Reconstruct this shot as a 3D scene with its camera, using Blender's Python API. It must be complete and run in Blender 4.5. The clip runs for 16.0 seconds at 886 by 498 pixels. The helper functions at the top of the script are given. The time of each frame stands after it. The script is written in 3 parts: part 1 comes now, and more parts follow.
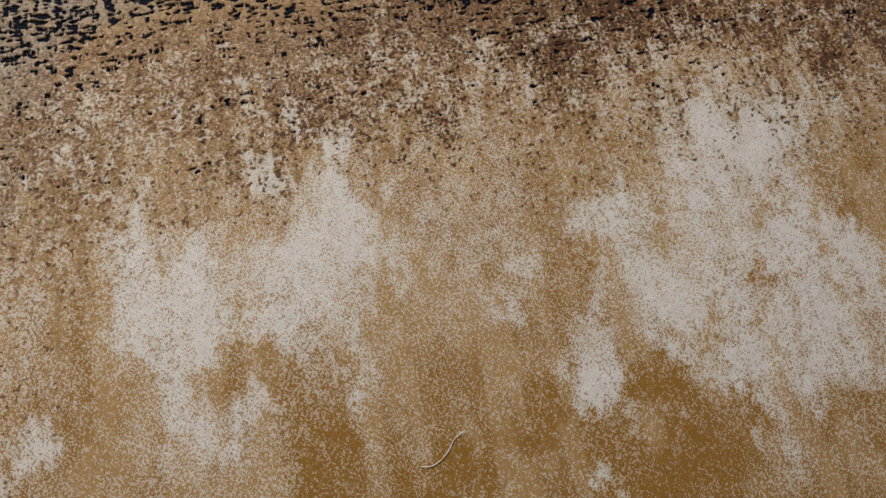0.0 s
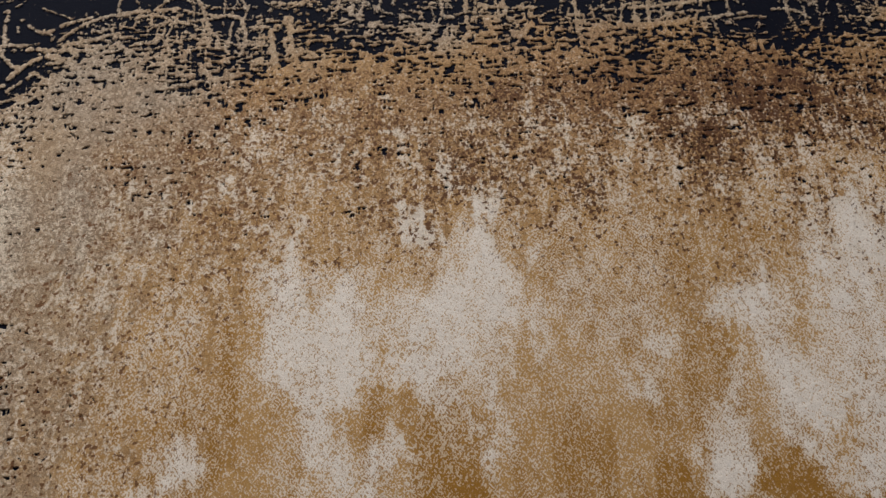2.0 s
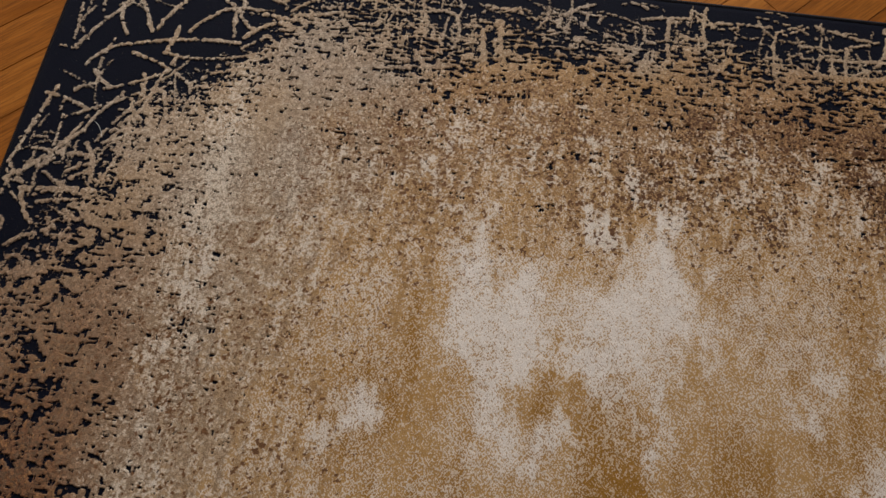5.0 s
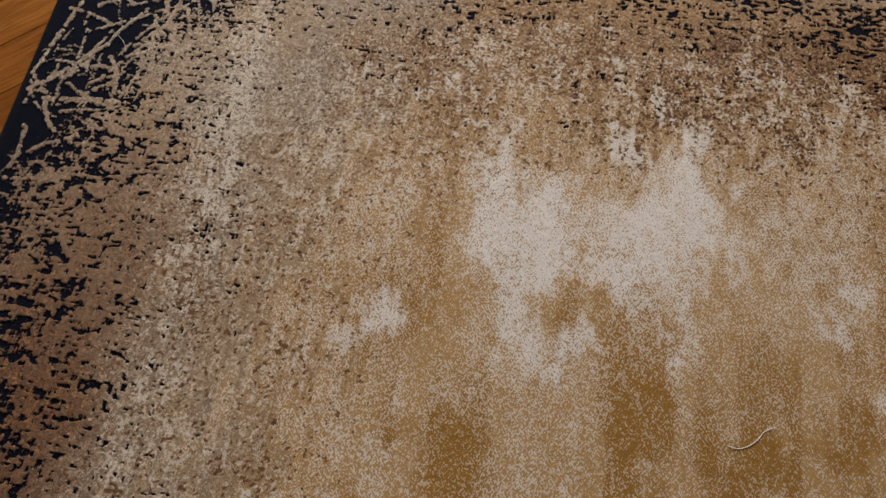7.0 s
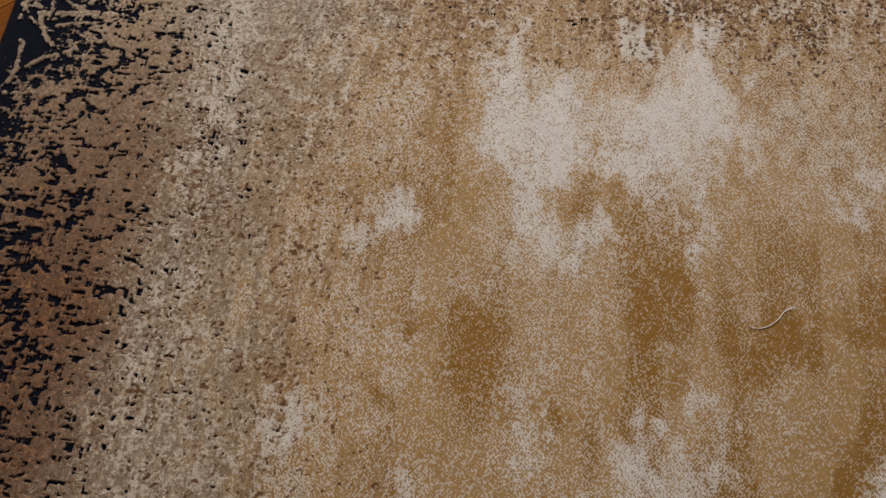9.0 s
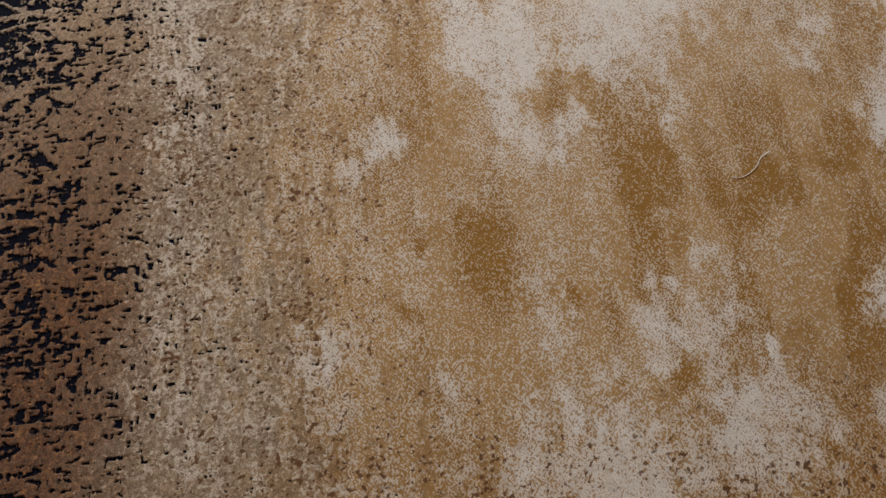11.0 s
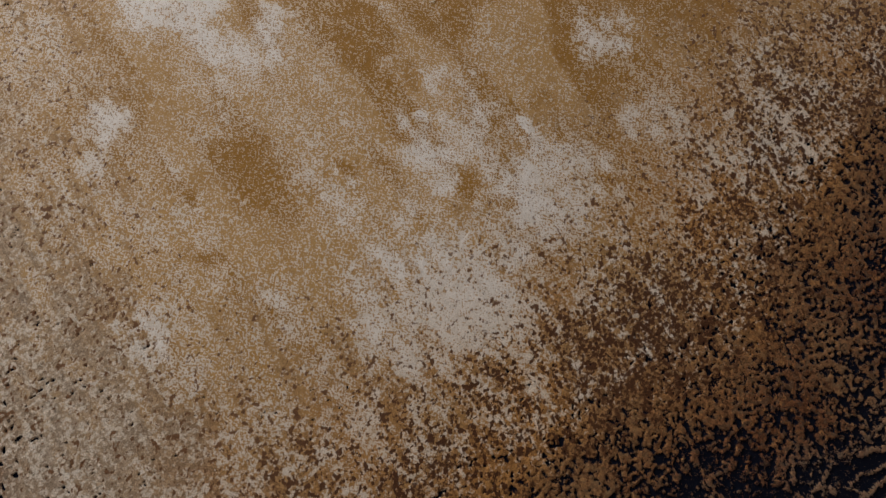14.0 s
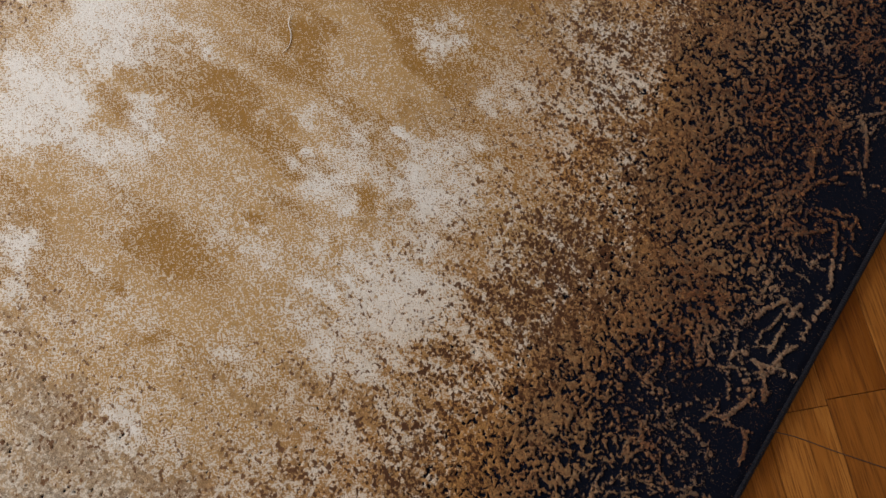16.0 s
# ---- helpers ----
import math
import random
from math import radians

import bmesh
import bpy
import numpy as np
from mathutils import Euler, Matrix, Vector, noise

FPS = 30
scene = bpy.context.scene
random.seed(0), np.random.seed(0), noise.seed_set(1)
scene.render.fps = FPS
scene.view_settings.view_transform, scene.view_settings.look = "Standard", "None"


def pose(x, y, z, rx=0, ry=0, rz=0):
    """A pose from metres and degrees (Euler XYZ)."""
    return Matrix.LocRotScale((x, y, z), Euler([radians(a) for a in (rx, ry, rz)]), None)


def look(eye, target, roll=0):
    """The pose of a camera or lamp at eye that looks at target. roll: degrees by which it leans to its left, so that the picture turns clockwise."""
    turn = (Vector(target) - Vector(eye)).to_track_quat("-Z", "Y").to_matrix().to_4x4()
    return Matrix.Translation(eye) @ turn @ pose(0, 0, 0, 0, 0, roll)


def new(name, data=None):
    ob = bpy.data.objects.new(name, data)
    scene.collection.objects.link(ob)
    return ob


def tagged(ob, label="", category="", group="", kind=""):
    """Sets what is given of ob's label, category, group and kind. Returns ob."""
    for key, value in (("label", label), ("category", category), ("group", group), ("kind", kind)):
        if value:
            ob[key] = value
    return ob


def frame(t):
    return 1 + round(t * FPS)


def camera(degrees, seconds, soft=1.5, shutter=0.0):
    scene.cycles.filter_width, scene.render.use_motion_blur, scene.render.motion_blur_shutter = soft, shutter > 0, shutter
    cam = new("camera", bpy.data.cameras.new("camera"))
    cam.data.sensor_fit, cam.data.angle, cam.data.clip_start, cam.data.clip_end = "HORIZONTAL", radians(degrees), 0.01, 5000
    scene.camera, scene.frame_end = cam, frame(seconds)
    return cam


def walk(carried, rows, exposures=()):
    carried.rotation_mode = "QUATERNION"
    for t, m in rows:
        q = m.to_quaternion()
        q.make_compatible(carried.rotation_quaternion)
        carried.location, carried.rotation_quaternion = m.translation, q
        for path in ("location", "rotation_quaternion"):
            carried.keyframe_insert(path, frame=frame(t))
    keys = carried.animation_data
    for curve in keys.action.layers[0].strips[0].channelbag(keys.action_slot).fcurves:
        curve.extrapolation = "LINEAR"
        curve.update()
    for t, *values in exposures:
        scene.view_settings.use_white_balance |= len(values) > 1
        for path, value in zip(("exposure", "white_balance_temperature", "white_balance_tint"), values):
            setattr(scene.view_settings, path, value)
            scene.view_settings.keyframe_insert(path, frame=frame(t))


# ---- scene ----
cam = camera(66.0, 16.0, 1.4)
PATH = [
    (0, (0.87, -0.699, 0.686), (1.001, -0.1, -1.217), 2.4),
    (0.5, (0.862, -0.67, 0.702), (0.989, -0.033, -1.19), 2.4),
    (1, (0.841, -0.656, 0.705), (0.94, 0.024, -1.174), 1.2),
    (1.5, (0.796, -0.661, 0.709), (0.871, 0.038, -1.164), 1.2),
    (2, (0.751, -0.666, 0.712), (0.801, 0.043, -1.157), 1.2),
    (2.5, (0.725, -0.672, 0.722), (0.754, 0.051, -1.143), 1.2),
    (3, (0.694, -0.678, 0.725), (0.702, 0.059, -1.134), 1.3),
    (3.5, (0.672, -0.674, 0.734), (0.64, 0.065, -1.124), 0.5),
    (4, (0.647, -0.681, 0.739), (0.586, 0.078, -1.111), 0.5),
    (4.5, (0.612, -0.697, 0.747), (0.523, 0.063, -1.101), 0.2),
    (4.7, (0.605, -0.709, 0.745), (0.506, 0.063, -1.098), 0.3),
    (7, (0.594, -0.821, 0.696), (0.472, -0.053, -1.146), 0.0),
    (7.5, (0.593, -0.845, 0.687), (0.472, -0.09, -1.161), -0.1),
    (8, (0.594, -0.869, 0.673), (0.482, -0.129, -1.182), -0.1),
    (8.5, (0.588, -0.883, 0.668), (0.485, -0.16, -1.194), -0.2),
    (8.7, (0.586, -0.889, 0.659), (0.487, -0.177, -1.208), -0.3),
    (10.8, (0.541, -0.965, 0.657), (0.534, -0.274, -1.22), -4.3),
    (11, (0.54, -0.976, 0.657), (0.566, -0.311, -1.229), -3.3),
    (11.5, (0.558, -1.015, 0.651), (0.622, -0.36, -1.238), -3.6),
    (12, (0.581, -1.03, 0.642), (0.683, -0.406, -1.256), -3.1),
    (12.5, (0.609, -1.041, 0.645), (0.741, -0.44, -1.257), -2.4),
    (13, (0.624, -1.056, 0.642), (0.782, -0.493, -1.271), -1.6),
    (13.5, (0.618, -1.069, 0.654), (0.831, -0.554, -1.266), -1.7),
    (14, (0.603, -1.092, 0.658), (0.903, -0.637, -1.267), -2.1),
    (14.5, (0.586, -1.106, 0.669), (0.978, -0.719, -1.254), -0.6),
    (15, (0.567, -1.124, 0.681), (1.003, -0.764, -1.238), -0.3),
    (15.5, (0.567, -1.128, 0.705), (1.018, -0.788, -1.214), 0.1),
    (16, (0.581, -1.129, 0.722), (1.076, -0.788, -1.185), 1.0),
]
EXPOSURES = [(0.0, -0.13, 6330, 7), (2.0, -0.23, 6500, 9), (4.5, -0.37, 6740, 11.5), (8.5, -0.29, 6560, 11), (11.0, -0.32, 6580, 11), (12.5, -0.30, 6420, 10.5),
             (14.0, -0.36, 6360, 10), (15.0, 0.12, 6300, 8.5), (16.0, 0.19, 6290, 8.5)]
walk(cam, [(t, look(eye, target, roll)) for t, eye, target, roll in PATH], EXPOSURES)

# ---- world and light ----
# Soft daylight from one large window beyond the rug's far end, and the pale room that returns it.
world = bpy.data.worlds.new("overcast_sky")
scene.world = world
world.use_nodes = True
sky = world.node_tree.nodes.new("ShaderNodeTexSky")
sky.sky_type, sky.sun_disc = "NISHITA", False
sky.sun_elevation, sky.sun_rotation = radians(32), radians(20)
world.node_tree.links.new(sky.outputs[0], world.node_tree.nodes["Background"].inputs[0])
world.node_tree.nodes["Background"].inputs[1].default_value = 0.12

ROOM = dict(x0=-1.60, x1=3.60, y0=-3.60, y1=1.55, h=2.60)
WIN = dict(x0=-0.70, x1=1.30, z0=0.55, z1=2.05)
lamp_data = bpy.data.lights.new("window_daylight", "AREA")
lamp_data.shape, lamp_data.size, lamp_data.size_y = "RECTANGLE", WIN["x1"] - WIN["x0"], WIN["z1"] - WIN["z0"]
lamp_data.energy, lamp_data.color = 80.0, (0.96, 0.98, 1.0)
window_lamp = new("window_daylight", lamp_data)
window_lamp.matrix_world = pose((WIN["x0"] + WIN["x1"]) / 2, ROOM["y1"] - 0.02, (WIN["z0"] + WIN["z1"]) / 2, -90, 0, 0)


# ---- building helpers ----
def finish(name, bm, material, smooth=False):
    me = bpy.data.meshes.new(name)
    bm.to_mesh(me)
    bm.free()
    if smooth:
        for p in me.polygons:
            p.use_smooth = True
    me.materials.append(material)
    return new(name, me)


def part(name, bm, material, parent, label="", smooth=False):
    ob = finish(name, bm, material, smooth)
    ob.parent = parent
    return tagged(ob, label)


def add_box(bm, x0, x1, y0, y1, z0, z1, bevel=0.0):
    made = bmesh.ops.create_cube(bm, size=1)["verts"]
    for v in made:
        v.co = Vector((x0 if v.co.x < 0 else x1, y0 if v.co.y < 0 else y1, z0 if v.co.z < 0 else z1))
    if bevel:
        edges = list({e for v in made for e in v.link_edges})
        bmesh.ops.bevel(bm, geom=edges, offset=bevel, segments=1, affect="EDGES")


def sweep(bm, line, radius, sides=6, flat=1.0):
    """A round cord along a line of points, tapered a little to its two ends."""
    rings = []
    for i, p in enumerate(line):
        ahead = (line[min(i + 1, len(line) - 1)] - line[max(i - 1, 0)]).normalized()
        across = ahead.cross(Vector((0, 0, 1))).normalized()
        up = across.cross(ahead)
        end = min(i, len(line) - 1 - i)
        r = radius * min(1.0, 0.45 + 0.2 * end)
        rings.append([bm.verts.new(p + r * (math.cos(a) * across + flat * math.sin(a) * up))
                      for a in (2 * math.pi * k / sides for k in range(sides))])
    for a, b in zip(rings, rings[1:]):
        for k in range(sides):
            bm.faces.new((a[k], a[(k + 1) % sides], b[(k + 1) % sides], b[k]))
    bm.faces.new(rings[0][::-1])
    bm.faces.new(rings[-1])


def glide(points, steps=12):
    """Points along a smooth line through the given ones."""
    pts = [Vector(p) for p in points]
    pts = [2 * pts[0] - pts[1]] + pts + [2 * pts[-1] - pts[-2]]
    out = []
    for a, b, c, d in zip(pts, pts[1:], pts[2:], pts[3:]):
        for k in range(steps):
            t = k / steps
            out.append(0.5 * (2 * b + (c - a) * t + (2 * a - 5 * b + 4 * c - d) * t * t + (3 * b - a - 3 * c + d) * t ** 3))
    return out + [pts[-2]]


# ---- materials ----
class Nodes:
    """A node material under way: short calls for the nodes that the surfaces share."""

    def __init__(self, name):
        self.mat = bpy.data.materials.new(name)
        self.mat.use_nodes = True
        self.tree = self.mat.node_tree
        self.bsdf = self.tree.nodes["Principled BSDF"]

    def put(self, socket, value):
        if isinstance(value, bpy.types.NodeSocket):
            self.tree.links.new(value, socket)
        elif isinstance(value, tuple) and len(value) == 3 and socket.type == "RGBA":
            socket.default_value = (*value, 1)
        else:
            socket.default_value = value

    def math(self, op, a, b=0.0, clamp=False):
        n = self.tree.nodes.new("ShaderNodeMath")
        n.operation, n.use_clamp = op, clamp
        self.put(n.inputs[0], a)
        self.put(n.inputs[1], b)
        return n.outputs[0]

    def step(self, x, low, high):
        n = self.tree.nodes.new("ShaderNodeMapRange")
        n.interpolation_type = "SMOOTHSTEP"
        self.put(n.inputs["Value"], x)
        n.inputs["From Min"].default_value, n.inputs["From Max"].default_value = low, high
        return n.outputs["Result"]

    def mix(self, f, a, b, kind="MIX"):
        n = self.tree.nodes.new("ShaderNodeMix")
        n.data_type, n.blend_type = "RGBA", kind
        self.put(n.inputs[0], f)
        self.put(n.inputs[6], a)
        self.put(n.inputs[7], b)
        return n.outputs[2]

    def place(self, scale=(1, 1, 1), shift=None, turn=0.0):
        at = self.tree.nodes.new("ShaderNodeTexCoord").outputs["Object"]
        if turn:
            r = self.tree.nodes.new("ShaderNodeMapping")
            r.inputs["Rotation"].default_value = (0, 0, radians(turn))
            self.tree.links.new(at, r.inputs["Vector"])
            at = r.outputs[0]
        m = self.tree.nodes.new("ShaderNodeMapping")
        m.inputs["Scale"].default_value = scale
        self.tree.links.new(at, m.inputs["Vector"])
        if shift is not None:
            self.put(m.inputs["Location"], shift)
        return m.outputs[0]

    def noise(self, scale, detail=2.0, rough=0.5, at=None, warp=0.0):
        n = self.tree.nodes.new("ShaderNodeTexNoise")
        n.inputs["Scale"].default_value, n.inputs["Detail"].default_value = scale, detail
        n.inputs["Roughness"].default_value, n.inputs["Distortion"].default_value = rough, warp
        self.tree.links.new(at or self.place(), n.inputs["Vector"])
        return n.outputs["Fac"]

    def rows(self, scale, lean):
        """Slanting rows of knots, a little uneven."""
        w = self.tree.nodes.new("ShaderNodeTexWave")
        w.bands_direction = "DIAGONAL"
        w.inputs["Scale"].default_value, w.inputs["Distortion"].default_value = scale, 1.6
        w.inputs["Detail"].default_value, w.inputs["Detail Scale"].default_value = 1.0, 0.5
        self.tree.links.new(self.place((lean, 1.0, 0.0)), w.inputs["Vector"])
        return w.outputs["Fac"]

    def cells(self, scale, stray):
        """Clumps of yarn with ragged edges: three chance values for each."""
        near_by = self.tree.nodes.new("ShaderNodeTexNoise")
        near_by.inputs["Scale"].default_value, near_by.inputs["Detail"].default_value = scale * 1.6, 3.0
        at = self.place()
        self.tree.links.new(at, near_by.inputs["Vector"])
        part_way = self.tree.nodes.new("ShaderNodeVectorMath")
        part_way.operation = "MULTIPLY_ADD"
        self.tree.links.new(near_by.outputs["Color"], part_way.inputs[0])
        part_way.inputs[1].default_value = (stray, stray, stray)
        self.tree.links.new(at, part_way.inputs[2])
        v = self.tree.nodes.new("ShaderNodeTexVoronoi")
        v.inputs["Scale"].default_value = scale
        self.tree.links.new(part_way.outputs[0], v.inputs["Vector"])
        s = self.tree.nodes.new("ShaderNodeSeparateColor")
        self.tree.links.new(v.outputs["Color"], s.inputs[0])
        return s.outputs[0], s.outputs[1], s.outputs[2]

    def bump(self, height, distance, strength=1.0):
        n = self.tree.nodes.new("ShaderNodeBump")
        n.inputs["Distance"].default_value, n.inputs["Strength"].default_value = distance, strength
        self.put(n.inputs["Height"], height)
        self.put(self.bsdf.inputs["Normal"], n.outputs[0])

    def channels(self, attribute):
        a = self.tree.nodes.new("ShaderNodeAttribute")
        a.attribute_name = attribute
        s = self.tree.nodes.new("ShaderNodeSeparateColor")
        self.tree.links.new(a.outputs["Color"], s.inputs[0])
        return s.outputs[0], s.outputs[1], s.outputs[2]


CREAM, GOLD, OCHRE = (0.765, 0.694, 0.625), (0.432, 0.248, 0.086), (0.300, 0.140, 0.018)
TAUPE, TAN, RUST, AMBER = (0.322, 0.252, 0.188), (0.300, 0.176, 0.084), (0.118, 0.042, 0.014), (0.350, 0.160, 0.040)
BROWN, UMBER, NAVY = (0.150, 0.068, 0.027), (0.072, 0.025, 0.007), (0.0042, 0.0052, 0.0110)


def rug_material():
    """Yarn colours chosen knot by knot: the woven design says how much of each, the fine noise which knots."""
    n = Nodes("rug_yarn")
    pile, cream, brown = n.channels("design_a")
    ochre, taupe, rust = n.channels("design_b")
    umber, warm, amber = n.channels("design_c")
    # short slanting worms of yarn, leaning either way, over faint rows of knots
    fine = n.math("MAXIMUM", n.noise(580, 0.8, 0.5, n.place((0.58, 1.0, 1), None, 52), 0.2), n.noise(580, 0.8, 0.5, n.place((0.58, 1.0, 1), (3.1, 1.7, 0.4), -56), 0.2))
    fine = n.math("ADD", n.math("MULTIPLY", n.math("SUBTRACT", n.math("ADD", n.rows(150, 1.0), n.rows(150, -1.15)), 1.0), 0.035), n.math("SUBTRACT", fine, 0.065))
    coarse = n.noise(270, 1.5, 0.6, n.place((1.0, 0.92, 1)), 0.5)
    clumps = n.noise(320, 2.5, 0.65)
    ragged = n.math("MULTIPLY", n.math("ADD", n.noise(480, 2.0, 0.6), n.noise(950, 2.0, 0.6)), 0.5)
    hue = n.noise(14, 3.0, 0.55)
    tuft = n.noise(900, 2.0, 0.7)
    fibre = n.noise(760, 4.0, 0.75)
    knots = n.math("ADD", n.math("MULTIPLY", n.math("SUBTRACT", 1.0, taupe), fine), n.math("MULTIPLY", taupe, coarse))
    ground = n.mix(n.step(ochre, 0.1, 0.9), GOLD, OCHRE)
    ground = n.mix(taupe, ground, n.mix(n.step(n.math("ADD", hue, warm), 0.45, 1.05), TAUPE, TAN))
    ground = n.mix(amber, ground, AMBER)
    cell_a, cell_b, cell_c = n.cells(340, 0.0042)
    reds = n.mix(n.step(cell_a, 0.34, 0.38), (0.090, 0.045, 0.022), RUST)
    reds = n.mix(n.step(cell_a, 0.60, 0.64), reds, (0.155, 0.056, 0.019))
    reds = n.mix(n.step(cell_a, 0.88, 0.92), reds, (0.240, 0.105, 0.032))
    ground = n.mix(rust, ground, reds)
    ground = n.mix(taupe, ground, n.mix(1.0, ground, n.mix(n.step(cell_b, 0.10, 0.90), (0.72, 0.68, 0.64), (1.24, 1.25, 1.26)), "MULTIPLY"))
    tufts = n.math("ADD", n.math("MULTIPLY", n.math("SUBTRACT", clumps, 0.5), 1.3), n.math("MULTIPLY", n.math("SUBTRACT", cell_c, 0.5), 0.55))
    dark = n.step(n.math("ADD", tufts, brown), 0.36, 0.72)
    ground = n.mix(dark, ground, n.mix(umber, BROWN, UMBER))
    # the veins between cream knots are overlaid by them, and single cream knots sink into the gold
    pale = n.mix(amber, n.mix(taupe, CREAM, (0.590, 0.500, 0.400)), (0.66, 0.54, 0.42))
    pale = n.mix(n.math("MULTIPLY", n.math("ADD", n.math("MULTIPLY", n.step(ochre, 0.25, 0.9), 0.50), 0.25), n.math("SUBTRACT", 1.0, n.step(cream, 0.45, 0.80))), pale, (0.60, 0.45, 0.285))
    knots = n.math("ADD", knots, n.math("MULTIPLY", n.math("MULTIPLY", n.math("SUBTRACT", cell_b, 0.5), 0.16), taupe))
    ground = n.mix(n.math("MULTIPLY", n.step(cream, 0.40, 1.05), n.math("SUBTRACT", 0.42, n.math("MULTIPLY", taupe, 0.36))), ground, pale)
    cream = n.math("SUBTRACT", cream, n.math("MULTIPLY", dark, 0.35))
    light = n.step(n.math("ADD", n.math("MULTIPLY", n.math("SUBTRACT", knots, 0.5), n.math("SUBTRACT", 3.4, n.math("MULTIPLY", taupe, 1.7))), cream), 0.34, 0.68)
    ground = n.mix(n.math("MULTIPLY", light, n.math("ADD", n.math("MULTIPLY", n.step(cream, 0.2, 0.85), 0.36), 0.60)), ground, pale)
    # single dark knots stand out over the cream
    ground = n.mix(n.math("MULTIPLY", n.step(n.math("ADD", n.math("MULTIPLY", n.math("SUBTRACT", clumps, 0.5), 0.5), brown), 0.78, 0.92), 0.90), ground, n.mix(umber, BROWN, UMBER))
    # uneven yarn tone; in the border its strong contrast also paints the pile's glints
    grain = n.mix(taupe, n.mix(n.step(tuft, 0.25, 0.75), (0.84, 0.84, 0.84), (1.10, 1.10, 1.10)),
                  n.mix(n.step(fibre, 0.30, 0.72), (0.50, 0.50, 0.50), (1.52, 1.52, 1.52)))
    ground = n.mix(1.0, ground, grain, "MULTIPLY")
    bristle = n.step(n.noise(820, 3.0, 0.7), 0.36, 0.64)
    ground = n.mix(rust, ground, n.mix(1.0, ground, n.mix(bristle, (0.60, 0.57, 0.56), (1.42, 1.44, 1.50)), "MULTIPLY"))
    shown = n.step(n.math("ADD", n.math("MULTIPLY", n.math("SUBTRACT", ragged, 0.5), n.math("ADD", n.math("MULTIPLY", rust, 1.4), 2.6)), pile), 0.41, 0.59)
    n.put(n.bsdf.inputs["Base Color"], n.mix(shown, NAVY, ground))
    n.put(n.bsdf.inputs["Roughness"], 0.72)
    n.put(n.bsdf.inputs["Specular IOR Level"], n.math("ADD", 0.035, n.math("MULTIPLY", shown, 0.125)))
    n.put(n.bsdf.inputs["Sheen Weight"], n.math("ADD", 0.025, n.math("MULTIPLY", shown, n.math("SUBTRACT", 0.36, n.math("MULTIPLY", taupe, 0.26)))))
    n.put(n.bsdf.inputs["Sheen Roughness"], 0.45)
    n.bump(n.math("ADD", n.math("MULTIPLY", tuft, 0.6), fine), 0.0012, 0.5)
    return n.mat


def oak_material():
    n = Nodes("varnished_oak")
    info = n.tree.nodes.new("ShaderNodeObjectInfo")
    island = n.tree.nodes.new("ShaderNodeNewGeometry")
    chance = n.math("FRACT", n.math("ADD", info.outputs["Random"], island.outputs["Random Per Island"]))
    shift = n.tree.nodes.new("ShaderNodeCombineXYZ")
    for k, by in enumerate((37.0, 11.0, 5.0)):
        n.put(shift.inputs[k], n.math("MULTIPLY", chance, by))
    at = n.place((1.0, 9.0, 9.0), shift.outputs[0])
    figure = n.noise(5.0, 4.0, 0.6, at, 1.2)
    grain = n.noise(60.0, 3.0, 0.65, n.place((0.35, 9.0, 4.0), shift.outputs[0]))
    pores = n.noise(240.0, 2.0, 0.6, n.place((0.06, 4.0, 4.0), shift.outputs[0]))
    tone = n.mix(chance, (0.280, 0.092, 0.014), (0.440, 0.168, 0.032))
    col = n.mix(n.step(figure, 0.32, 0.70), n.mix(1.0, tone, (0.72, 0.66, 0.58), "MULTIPLY"), tone)
    col = n.mix(n.math("MULTIPLY", n.step(grain, 0.45, 0.66), 0.62), col, (0.100, 0.032, 0.009))
    col = n.mix(n.math("MULTIPLY", n.step(pores, 0.56, 0.72), 0.55), col, (0.085, 0.030, 0.010))
    n.put(n.bsdf.inputs["Base Color"], col)
    n.put(n.bsdf.inputs["Roughness"], n.math("ADD", n.math("MULTIPLY", figure, 0.15), 0.42))
    n.put(n.bsdf.inputs["Specular IOR Level"], 0.04)
    n.bump(n.math("SUBTRACT", figure, n.math("MULTIPLY", pores, 0.7)), 0.0004, 0.5)
    return n.mat


def plain_material(name, colour, rough=0.6, grain=0.08, scale=120.0):
    n = Nodes(name)
    v = n.noise(scale, 3.0, 0.6)
    low = tuple(c * (1 - grain) for c in colour)
    high = tuple(min(1.0, c * (1 + grain)) for c in colour)
    n.put(n.bsdf.inputs["Base Color"], n.mix(n.step(v, 0.3, 0.7), low, high))
    n.put(n.bsdf.inputs["Roughness"], rough)
    n.bump(v, 0.0006, 0.4)
    return n.mat


def binding_material():
    n = Nodes("binding_yarn")
    v = n.noise(900, 2.0, 0.6)
    w = n.noise(40, 2.0, 0.6)
    col = n.mix(n.step(v, 0.3, 0.75), (0.005, 0.005, 0.008), (0.017, 0.017, 0.024))
    n.put(n.bsdf.inputs["Base Color"], n.mix(n.math("MULTIPLY", w, 0.4), col, (0.020, 0.015, 0.015)))
    n.put(n.bsdf.inputs["Roughness"], 0.55)
    n.put(n.bsdf.inputs["Specular IOR Level"], 0.08)
    n.put(n.bsdf.inputs["Sheen Weight"], 0.03)
    n.bump(v, 0.0006, 0.6)
    return n.mat


